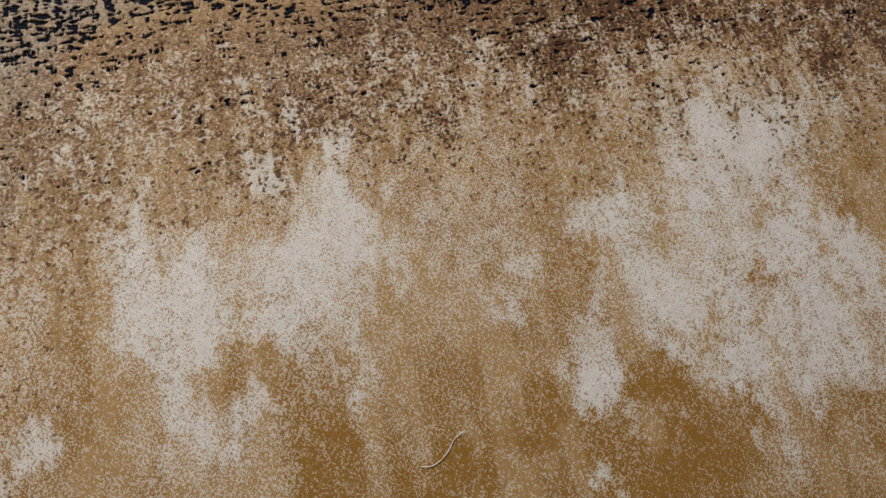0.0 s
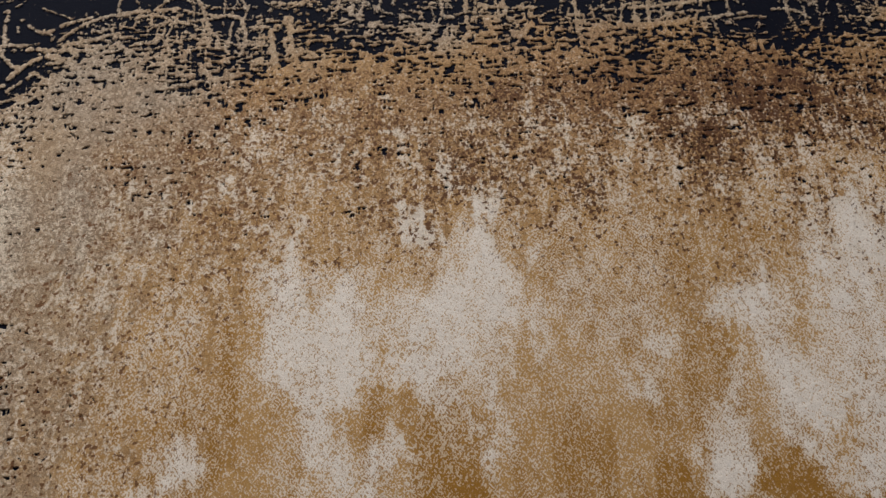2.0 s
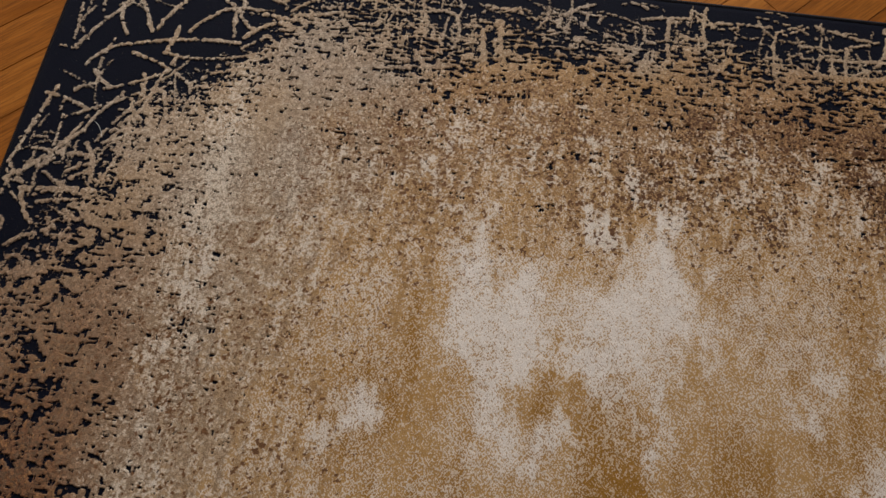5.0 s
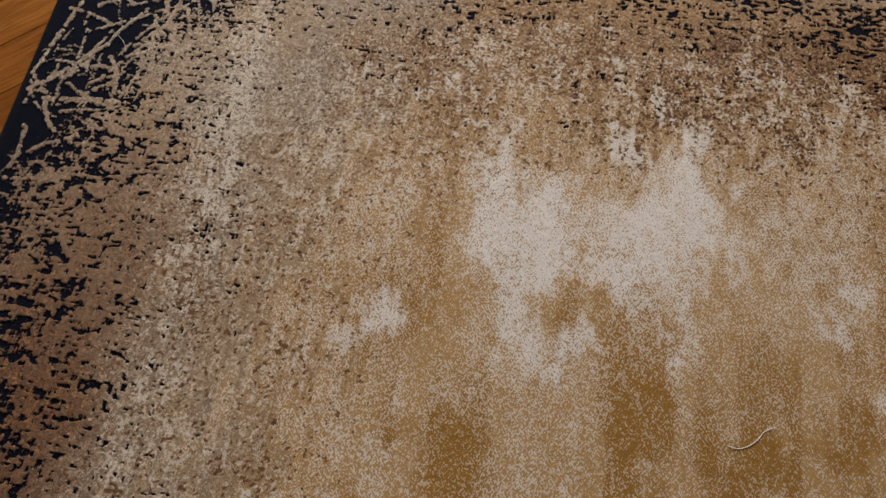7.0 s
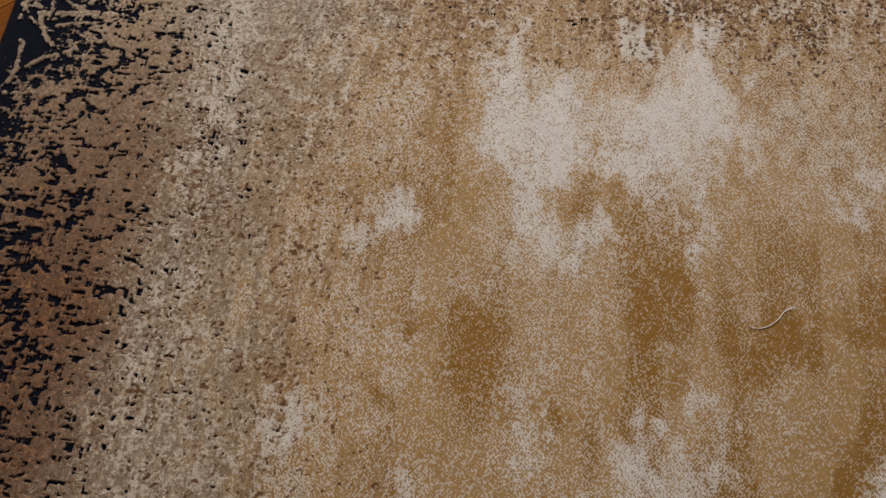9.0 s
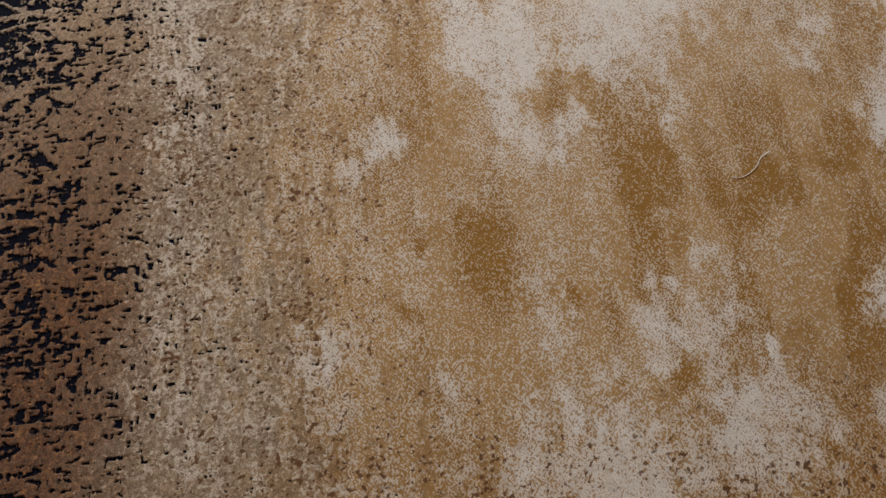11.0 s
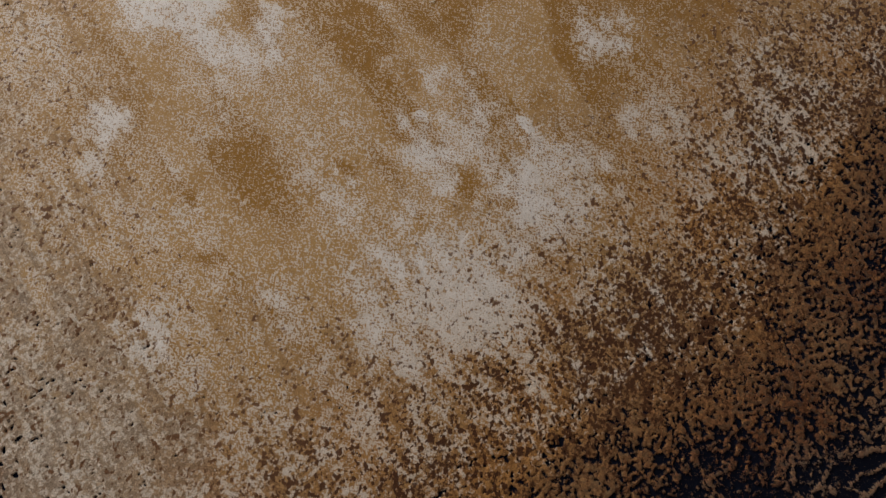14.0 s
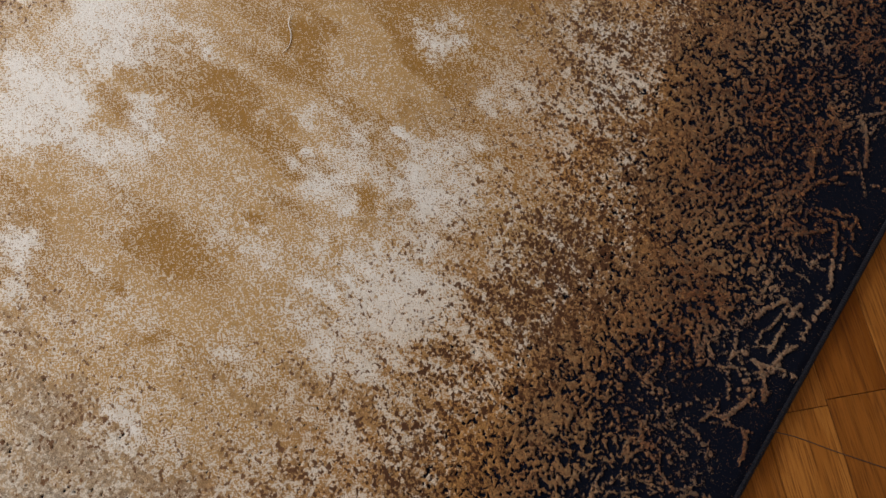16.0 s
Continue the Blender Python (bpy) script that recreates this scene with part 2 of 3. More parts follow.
RUG_YARN, OAK, BINDING = rug_material(), oak_material(), binding_material()
PAINT = plain_material("wall_paint", (0.58, 0.555, 0.52), 0.8, 0.03, 40)
SUBFLOOR = plain_material("dark_joint_filler", (0.060, 0.028, 0.012), 0.9, 0.2)
LINT = plain_material("white_cotton", (0.86, 0.83, 0.77), 0.6, 0.1, 900)
DARK_FIBRE = plain_material("dark_fibre", (0.060, 0.026, 0.012), 0.6, 0.1, 900)
JUTE = plain_material("jute_backing", (0.18, 0.13, 0.08), 0.9, 0.2, 500)

# ---- the room ----
FLOOR_Z = -0.012  # the pile's top is at zero
SLAB = FLOOR_Z - 0.012


def wall(name, boxes):
    bm = bmesh.new()
    for b in boxes:
        add_box(bm, *b)
    return tagged(finish(name, bm, PAINT), "plain matt off-white painted wall", "wall", kind="structure")


R, W, TH = ROOM, WIN, 0.20
wall("wall_south", [(R["x0"], R["x1"], R["y0"] - TH, R["y0"], SLAB, R["h"])])
wall("wall_west", [(R["x0"] - TH, R["x0"], R["y0"] - TH, R["y1"] + TH, SLAB, R["h"])])
wall("wall_east", [(R["x1"], R["x1"] + TH, R["y0"] - TH, R["y1"] + TH, SLAB, R["h"])])
wall("wall_north", [(R["x0"], W["x0"], R["y1"], R["y1"] + TH, SLAB, R["h"]),
                    (W["x1"], R["x1"], R["y1"], R["y1"] + TH, SLAB, R["h"]),
                    (W["x0"], W["x1"], R["y1"], R["y1"] + TH, SLAB, W["z0"]),
                    (W["x0"], W["x1"], R["y1"], R["y1"] + TH, W["z1"], R["h"])])
bm = bmesh.new()
add_box(bm, R["x0"] - TH, R["x1"] + TH, R["y0"] - TH, R["y1"] + TH, R["h"], R["h"] + 0.15)
tagged(finish("ceiling", bm, PAINT), "plain matt white ceiling", "ceiling", kind="structure")

bm = bmesh.new()
add_box(bm, R["x0"] - TH, R["x1"] + TH, R["y0"] - TH, R["y1"] + TH, SLAB - 0.10, SLAB)
floor = tagged(finish("floor", bm, SUBFLOOR), "varnished oak parquet floor laid diagonally under the rug", "floor", kind="structure")

# ---- the rug ----
XL, XR, YB, YT = -0.014, 1.986, -1.394, 0.006
KNOT = 0.0013
fine = np.arange(XL + 0.006, 1.50, KNOT)  # closer knots where the rug is looked at from near by
xs = np.concatenate([fine, np.linspace(fine[-1], XR - 0.006, 150)[1:]])
ys = np.arange(YB + 0.006, YT - 0.0055, KNOT)
nx, ny = xs.size, ys.size
X, Y = np.meshgrid(xs, ys)


def skew(y):
    """The rug lies a little out of square: how far its west edge strays at y."""
    return np.clip(-0.0075 - 0.045 * y, -0.008, 0.016)


X = X + skew(Y) * np.clip(1 - (X - XL) / 0.30, 0, 1)
rng = np.random.default_rng(7)


def cloud(sx, sy):
    """Smooth random cloud with the given grain in metres; even spread from 0 to 1."""
    raw = rng.standard_normal((ny, nx))
    fx, fy = np.fft.fftfreq(nx, KNOT)[None, :], np.fft.fftfreq(ny, KNOT)[:, None]
    soft = np.fft.ifft2(np.fft.fft2(raw) * np.exp(-2 * (np.pi * np.pi) * ((sx * fx) ** 2 + (sy * fy) ** 2))).real
    return 0.5 * (1 + np.tanh(0.8 * soft / soft.std()))


def ramp(v, low, high):
    t = np.clip((v - low) / (high - low), 0, 1)
    return t * t * (3 - 2 * t)


warp_x, warp_y = (cloud(0.011, 0.016) - 0.5) * 0.020, (cloud(0.011, 0.018) - 0.5) * 0.028
fray_x, fray_y = (cloud(0.0030, 0.0045) - 0.5) * 0.012, (cloud(0.0030, 0.0060) - 0.5) * 0.016
PX, PY = X + warp_x + fray_x, Y + warp_y + fray_y


def patches(rows, power):
    """Soft-edged patches of the design (centre, half sizes, strength), frayed by the clouds and laid over one another."""
    out = np.zeros_like(X)
    for x, y, rx, ry, s in rows:
        d = np.sqrt(((PX - x) / rx) ** 2 + ((PY - y) / ry) ** 2)
        out = out + (1 - out) * s * ramp(-d, -1.0 - power, -1.0 + power)
    return out


CREAM_FAR = [
    (0.625, -0.448, 0.046, 0.053, 0.46), (0.632, -0.512, 0.056, 0.043, 0.56), (0.659, -0.521, 0.018, 0.028, 0.55),
    (0.605, -0.384, 0.009, 0.028, 0.35), (0.605, -0.563, 0.008, 0.011, 0.41), (0.793, -0.485, 0.078, 0.076, 0.62),
    (0.741, -0.368, 0.025, 0.030, 0.74), (0.785, -0.309, 0.011, 0.026, 0.51), (0.819, -0.337, 0.014, 0.031, 0.55),
    (0.768, -0.281, 0.015, 0.016, 0.51), (0.857, -0.391, 0.011, 0.017, 0.37), (0.807, -0.399, 0.020, 0.024, 0.37),
    (0.721, -0.543, 0.025, 0.014, 0.41), (0.641, -0.598, 0.030, 0.046, 0.33), (0.703, -0.618, 0.015, 0.027, 0.46),
    (0.810, -0.590, 0.007, 0.040, 0.33), (0.826, -0.591, 0.010, 0.016, 0.37), (0.495, -0.610, 0.018, 0.025, 0.31),
    (0.455, -0.633, 0.030, 0.030, 0.24), (0.679, -0.645, 0.007, 0.014, 0.37)]
CREAM_EAST = [
    (1.221, -0.560, 0.119, 0.105, 0.53), (1.261, -0.415, 0.084, 0.065, 0.62), (1.287, -0.415, 0.040, 0.038, 0.55),
    (1.094, -0.476, 0.035, 0.031, 0.72), (1.044, -0.642, 0.032, 0.044, 0.72), (1.069, -0.566, 0.012, 0.016, 0.33),
    (1.247, -0.655, 0.102, 0.045, 0.53), (1.330, -0.579, 0.051, 0.052, 0.50), (1.255, -0.685, 0.026, 0.022, 0.28),
    (1.032, -0.746, 0.011, 0.017, 0.37), (1.199, -0.728, 0.023, 0.039, 0.26), (1.110, -0.696, 0.007, 0.013, 0.28),
    (1.279, -0.756, 0.029, 0.030, 0.23), (1.132, -0.712, 0.012, 0.012, 0.28), (0.812, -0.619, 0.011, 0.055, 0.24),
    (0.966, -0.553, 0.016, 0.012, 0.20), (0.998, -0.517, 0.014, 0.011, 0.23), (1.386, -0.384, 0.022, 0.028, 0.41),
    (1.140, -0.595, 0.028, 0.035, 0.28)]
CREAM_NEAR = [
    (0.791, -0.853, 0.058, 0.025, 0.35), (0.787, -0.822, 0.011, 0.011, 0.46), (0.743, -0.855, 0.014, 0.024, 0.28),
    (0.826, -0.941, 0.049, 0.053, 0.34), (0.855, -0.897, 0.011, 0.016, 0.41), (0.651, -0.838, 0.010, 0.063, 0.29),
    (0.667, -0.973, 0.068, 0.059, 0.22), (0.647, -0.902, 0.027, 0.023, 0.26), (0.749, -0.828, 0.012, 0.059, 0.26),
    (0.811, -0.763, 0.008, 0.015, 0.26), (0.688, -0.961, 0.082, 0.063, 0.40), (0.708, -1.025, 0.038, 0.040, 0.20),
    (0.842, -0.954, 0.060, 0.059, 0.42), (0.818, -0.926, 0.017, 0.019, 0.46), (1.001, -0.826, 0.025, 0.025, 0.37),
    (0.983, -0.859, 0.036, 0.019, 0.33), (1.028, -0.743, 0.016, 0.017, 0.37), (0.835, -0.804, 0.023, 0.028, 0.29),
    (0.851, -0.902, 0.017, 0.017, 0.37)]
CREAM_SOUTH = [
    (0.944, -0.925, 0.022, 0.017, 0.28),
    (1.079, -1.064, 0.054, 0.052, 0.34), (0.987, -1.033, 0.038, 0.040, 0.23), (1.096, -0.993, 0.034, 0.033, 0.26),
    (0.981, -0.961, 0.027, 0.027, 0.26), (0.503, -0.608, 0.016, 0.020, 0.28),
    (0.423, -0.830, 0.030, 0.033, 0.31), (0.542, -0.872, 0.016, 0.017, 0.23), (0.911, -0.844, 0.007, 0.019, 0.28),
    (1.199, -1.087, 0.031, 0.036, 0.18)]
OCHRE_FAR = [
    (0.979, -0.663, 0.028, 0.030, 0.80), (1.097, -0.665, 0.022, 0.028, 0.90), (1.125, -0.735, 0.034, 0.035, 0.65),
    (1.129, -0.635, 0.048, 0.019, 0.25), (0.912, -0.722, 0.028, 0.016, 0.80), (0.793, -0.664, 0.010, 0.011, 0.60),
    (1.180, -0.699, 0.015, 0.012, 0.60), (1.172, -0.403, 0.019, 0.015, 0.60), (1.383, -0.443, 0.045, 0.026, 0.50),
    (1.371, -0.520, 0.029, 0.027, 0.55), (0.764, -0.688, 0.016, 0.013, 0.50), (1.240, -0.570, 0.021, 0.012, 0.40),
    (0.703, -0.570, 0.030, 0.022, 0.34), (0.563, -0.591, 0.021, 0.027, 0.60), (0.580, -0.744, 0.050, 0.037, 0.62),
    (0.498, -0.804, 0.019, 0.016, 0.65), (0.671, -0.792, 0.013, 0.016, 0.70), (0.762, -0.694, 0.020, 0.023, 0.70)]
OCHRE_NEAR = [
    (0.886, -0.715, 0.038, 0.028, 0.85), (0.791, -0.657, 0.010, 0.015, 0.60),
    (0.791, -0.754, 0.013, 0.014, 0.50), (0.926, -0.615, 0.009, 0.028, 0.50), (0.529, -0.719, 0.020, 0.017, 0.60),
    (0.773, -0.886, 0.026, 0.019, 0.90), (0.714, -0.915, 0.021, 0.017, 0.60), (0.735, -0.813, 0.013, 0.011, 0.60),
    (0.666, -0.796, 0.014, 0.011, 0.60), (0.946, -0.822, 0.020, 0.023, 0.60), (1.093, -0.794, 0.046, 0.050, 1.00),
    (1.127, -0.862, 0.049, 0.052, 0.90), (0.962, -0.689, 0.024, 0.018, 0.60),
    (0.881, -0.966, 0.019, 0.012, 0.50), (0.882, -0.862, 0.015, 0.018, 0.50),
    (0.804, -0.665, 0.011, 0.036, 0.40)]
BROWN_SPOTS = [
    (1.082, -0.256, 0.060, 0.046, 0.50), (0.945, -0.345, 0.036, 0.044, 0.46), (0.793, -0.291, 0.022, 0.024, 0.45),
    (1.437, -0.290, 0.050, 0.050, 0.50), (0.400, -0.549, 0.024, 0.024, 0.40), (0.345, -0.779, 0.046, 0.036, 0.40),
    (0.409, -0.681, 0.022, 0.040, 0.36), (0.842, -1.113, 0.038, 0.040, 0.55), (0.571, -1.096, 0.036, 0.034, 0.55),
    (0.900, -1.159, 0.046, 0.042, 0.60), (1.023, -1.050, 0.042, 0.032, 0.45), (0.783, -1.151, 0.062, 0.038, 0.60), (0.980, -1.070, 0.070, 0.045, 0.50),
    (0.908, -0.212, 0.080, 0.032, 0.40), (1.200, -1.120, 0.070, 0.060, 0.60), (0.300, -0.640, 0.030, 0.050, 0.36),
    (1.200, -0.230, 0.110, 0.080, 0.75), (1.400, -0.270, 0.120, 0.060, 0.55)]

# how far in from the edges, rounded in the corners; the near end's border is broader and darker, partly for light
# falling off
far, near, west, east = YT - Y, Y - YB, X - XL - skew(Y), XR - X
near = near - 0.078 * ramp(X, 0.84, 1.16) * ramp(near, 0.04, 0.25) * (1 - ramp(near, 0.5, 0.8))
wobble = (cloud(0.050, 0.050) - 0.5) * 0.05 + (cloud(0.018, 0.018) - 0.5) * 0.03


def rounded_in(values, radius):
    """The depth in from the nearest edge, its lines of equal depth rounded in the corners."""
    a, b, c, d = (np.maximum(radius - v, 0) for v in values)
    return np.minimum(np.minimum(radius - np.hypot(a, c), radius - np.hypot(a, d)),
                      np.minimum(radius - np.hypot(b, c), radius - np.hypot(b, d)))


near_in = np.interp(near, [0.0, 0.05, 0.10, 0.15, 0.20, 0.30, 0.45, 2.0], [0.0, 0.055, 0.090, 0.120, 0.165, 0.29, 0.46, 2.0])
depth = rounded_in([far, near_in, west * 0.98, east * 0.98], 0.40) + wobble * 0.7 \
    - 0.040 * np.exp(-((X - 0.10) / 0.13) ** 2 - ((Y + 0.18) / 0.17) ** 2) \
    + 0.042 * np.exp(-((X - 0.07) / 0.10) ** 2 - ((Y + 0.62) / 0.13) ** 2) + 0.020 * np.exp(-((X - 0.09) / 0.10) ** 2 - ((Y + 0.79) / 0.12) ** 2) \
    - 0.036 * np.exp(-((X - 1.20) / 0.20) ** 2 - ((Y + 0.12) / 0.12) ** 2) - 0.016 * np.exp(-((X - 0.55) / 0.13) ** 2 - ((Y + 0.13) / 0.09) ** 2) + 0.018 * np.exp(-((X - 0.78) / 0.14) ** 2 - ((Y + 0.12) / 0.10) ** 2)
inner = rounded_in([far, near * 0.98, west * 0.92, east * 0.92], 0.60) + wobble

# tan pile against the navy ground: hatching along and across, broken by flecks, thinning towards the edges
along, across = cloud(0.0070, 0.0009), cloud(0.0009, 0.0060)
fleck, dots = cloud(0.0026, 0.0013), cloud(0.0013, 0.0012)
blocks = cloud(0.014, 0.010)
nook = np.maximum(np.exp(-((X - 0.14) / 0.17) ** 2 - ((Y + 0.17) / 0.19) ** 2), 0.9 * np.exp(-((X - 0.06) / 0.10) ** 2 - ((Y + 0.34) / 0.17) ** 2))  # the far west corner, where arcs replace the hatching
cover = np.interp(depth, [0.0, 0.045, 0.070, 0.090, 0.115, 0.150, 0.200, 0.26, 0.32, 0.38, 0.45],
                  [0.0, 0.0, 0.07, 0.25, 0.47, 0.70, 0.870, 0.950, 0.980, 0.993, 1.0])
cover = cover + ramp(nook, 0.25, 0.65) * (np.interp(depth, [0.0, 0.075, 0.110, 0.145, 0.20, 0.27], [0.0, 0.0, 0.22, 0.60, 0.86, 0.955]) - cover) * (1 - ramp(depth, 0.20, 0.27))
gaps = cloud(0.0046, 0.0030)
hatch = 0.30 * (gaps - 0.5) * (1 - ramp(X, 0.15, 0.35)) + 0.44 * fleck + 0.40 * np.maximum(along, across) + 0.14 * dots + 0.12 * blocks
crumbs = 0.58 * cloud(0.0011, 0.0011) + 0.25 * dots + 0.16 * cloud(0.0042, 0.0042) + 0.11 * blocks
by_near = ramp(near, 0.22, 0.42)
lined = by_near * (1 - 0.75 * nook)
hatch = lined * (hatch - hatch.mean()) / hatch.std() + (1 - lined) * (crumbs - crumbs.mean()) / crumbs.std()
level = np.sort(hatch[::7, ::7].ravel())
rank = np.searchsorted(level, hatch.ravel()).reshape(hatch.shape) / level.size
pile = np.clip(0.5 + (rank - (1 - cover)) * (1.7 + 1.1 * by_near) * (1 + 7 * ramp(cover, 0.82, 0.97)), -0.4, 1.8)
pile = pile - 0.32 * (1 - ramp(cover, 0.0, 0.08))
pile = np.maximum(pile, 1.8 * ramp(inner + 0.06 * (blocks - 0.5), 0.33, 0.40))

# the long scribbled strokes: start, bend, end, half width in millimetres
STROKES_CORNER = [
    (0.028, -0.193, 0.039, -0.170, 0.051, -0.148, 2.6), (0.053, -0.143, 0.069, -0.121, 0.074, -0.099, 2.8),
    (0.074, -0.099, 0.093, -0.073, 0.126, -0.065, 2.6), (0.126, -0.065, 0.158, -0.065, 0.193, -0.078, 2.6),
    (0.193, -0.078, 0.206, -0.087, 0.220, -0.095, 2.6), (0.070, -0.113, 0.075, -0.141, 0.090, -0.163, 3.0),
    (0.089, -0.097, 0.105, -0.124, 0.122, -0.155, 3.0), (0.072, -0.191, 0.095, -0.180, 0.134, -0.170, 2.8),
    (0.073, -0.084, 0.100, -0.084, 0.116, -0.082, 2.0), (0.128, -0.150, 0.146, -0.107, 0.179, -0.070, 3.0),
    (0.179, -0.070, 0.186, -0.053, 0.192, -0.044, 2.6), (0.135, -0.084, 0.158, -0.079, 0.183, -0.086, 2.2),
    (0.156, -0.143, 0.155, -0.166, 0.150, -0.188, 3.2), (0.173, -0.149, 0.183, -0.131, 0.202, -0.113, 2.6)]
STROKES_BEND = [
    (0.201, -0.111, 0.229, -0.099, 0.264, -0.100, 3.0), (0.235, -0.094, 0.232, -0.070, 0.232, -0.045, 2.8),
    (0.229, -0.099, 0.242, -0.121, 0.260, -0.133, 2.8), (0.248, -0.148, 0.263, -0.131, 0.290, -0.114, 3.2),
    (0.265, -0.105, 0.300, -0.107, 0.354, -0.111, 3.0), (0.304, -0.092, 0.331, -0.070, 0.367, -0.056, 2.6),
    (0.300, -0.071, 0.322, -0.064, 0.340, -0.058, 2.4), (0.310, -0.101, 0.343, -0.093, 0.380, -0.083, 3.0),
    (0.260, -0.067, 0.279, -0.080, 0.293, -0.076, 2.4), (0.134, -0.170, 0.184, -0.160, 0.243, -0.158, 3.2),
    (0.065, -0.227, 0.081, -0.242, 0.095, -0.250, 2.6), (0.051, -0.262, 0.060, -0.255, 0.076, -0.247, 2.6),
    (0.052, -0.219, 0.061, -0.204, 0.070, -0.196, 2.6), (0.227, -0.108, 0.230, -0.127, 0.234, -0.150, 2.6)]
STROKES_WEST = [
    (0.035, -0.409, 0.078, -0.405, 0.118, -0.408, 2.8), (0.038, -0.411, 0.046, -0.432, 0.068, -0.455, 2.8),
    (0.028, -0.450, 0.033, -0.482, 0.030, -0.508, 3.0), (0.046, -0.484, 0.063, -0.471, 0.088, -0.459, 2.6),
    (0.011, -0.399, 0.048, -0.363, 0.083, -0.319, 2.8), (0.031, -0.522, 0.066, -0.518, 0.105, -0.510, 3.0)]
STROKES_FAR = [
    (0.375, -0.055, 0.413, -0.051, 0.448, -0.050, 2.6), (0.416, -0.072, 0.420, -0.048, 0.444, -0.029, 2.4),
    (0.473, -0.038, 0.486, -0.075, 0.489, -0.108, 3.0), (0.496, -0.065, 0.515, -0.063, 0.531, -0.071, 2.8),
    (0.514, -0.020, 0.528, -0.038, 0.533, -0.052, 2.2), (0.525, -0.018, 0.550, -0.026, 0.565, -0.030, 2.4),
    (0.560, -0.015, 0.576, -0.017, 0.596, -0.019, 2.6), (0.567, -0.044, 0.590, -0.047, 0.617, -0.049, 2.8),
    (0.567, -0.087, 0.572, -0.132, 0.579, -0.184, 4.0), (0.532, -0.076, 0.535, -0.099, 0.535, -0.113, 3.0),
    (0.592, -0.070, 0.592, -0.103, 0.603, -0.147, 3.5), (0.668, -0.059, 0.686, -0.038, 0.716, -0.021, 2.6),
    (0.676, -0.068, 0.683, -0.057, 0.685, -0.019, 2.2), (0.766, -0.011, 0.781, -0.015, 0.793, -0.023, 2.6)]
STROKES_EAST = [
    (0.781, -0.039, 0.820, -0.031, 0.865, -0.029, 2.6), (0.820, -0.031, 0.816, -0.064, 0.818, -0.110, 3.0),
    (0.870, -0.007, 0.865, -0.041, 0.868, -0.078, 2.6), (0.850, -0.013, 0.865, -0.022, 0.880, -0.039, 2.4),
    (0.835, -0.058, 0.857, -0.065, 0.909, -0.067, 2.6), (0.873, -0.035, 0.911, -0.029, 0.957, -0.028, 2.4),
    (1.018, -0.017, 1.055, -0.028, 1.099, -0.034, 2.6), (1.110, -0.009, 1.110, -0.033, 1.105, -0.056, 2.8),
    (1.060, -0.047, 1.083, -0.040, 1.099, -0.034, 2.2), (1.028, -0.073, 1.095, -0.068, 1.170, -0.060, 3.0),
    (1.056, -0.052, 1.051, -0.089, 1.050, -0.111, 3.0), (1.033, -0.099, 1.092, -0.096, 1.179, -0.086, 3.0),
    (1.115, -0.023, 1.139, -0.018, 1.154, -0.014, 2.4), (0.992, -0.053, 1.003, -0.055, 1.019, -0.053, 2.4)]
STROKES_NEAR = [
    (0.862, -1.325, 0.860, -1.342, 0.862, -1.355, 2.4), (0.860, -1.346, 0.844, -1.360, 0.827, -1.368, 2.6),
    (0.868, -1.358, 0.886, -1.363, 0.900, -1.369, 2.4), (0.925, -1.349, 0.935, -1.350, 0.944, -1.352, 3.0),
    (0.910, -1.371, 0.917, -1.370, 0.929, -1.371, 2.4), (0.937, -1.371, 0.953, -1.373, 0.974, -1.380, 2.4),
    (0.904, -1.320, 0.919, -1.325, 0.940, -1.338, 2.4), (1.049, -1.344, 1.023, -1.355, 0.979, -1.370, 2.4),
    (0.999, -1.298, 1.023, -1.322, 1.042, -1.340, 2.2), (1.090, -1.295, 1.121, -1.284, 1.151, -1.287, 2.4),
    (1.185, -1.315, 1.160, -1.331, 1.132, -1.341, 2.4), (1.053, -1.285, 1.070, -1.291, 1.087, -1.291, 2.2),
    (0.759, -1.376, 0.777, -1.373, 0.792, -1.362, 2.4), (0.788, -1.341, 0.808, -1.350, 0.828, -1.356, 2.4)]
STROKES_LOOSE = [
    (0.027, -0.260, 0.021, -0.294, 0.015, -0.327, 2.8), (0.015, -0.327, 0.011, -0.354, 0.006, -0.375, 2.8),
    (0.016, -0.271, 0.045, -0.276, 0.076, -0.288, 2.6), (0.049, -0.299, 0.052, -0.321, 0.054, -0.347, 1.8),
    (0.029, -0.353, 0.052, -0.354, 0.067, -0.357, 2.4), (0.083, -0.298, 0.071, -0.327, 0.060, -0.347, 2.4),
    (0.047, -0.377, 0.062, -0.361, 0.071, -0.336, 2.6), (0.009, -0.377, 0.022, -0.392, 0.037, -0.402, 2.6),
    (0.026, -0.391, 0.038, -0.376, 0.058, -0.360, 2.8), (0.039, -0.414, 0.061, -0.408, 0.084, -0.408, 2.8),
    (0.037, -0.410, 0.046, -0.430, 0.058, -0.448, 2.6), (0.068, -0.358, 0.085, -0.354, 0.103, -0.355, 3.0)]
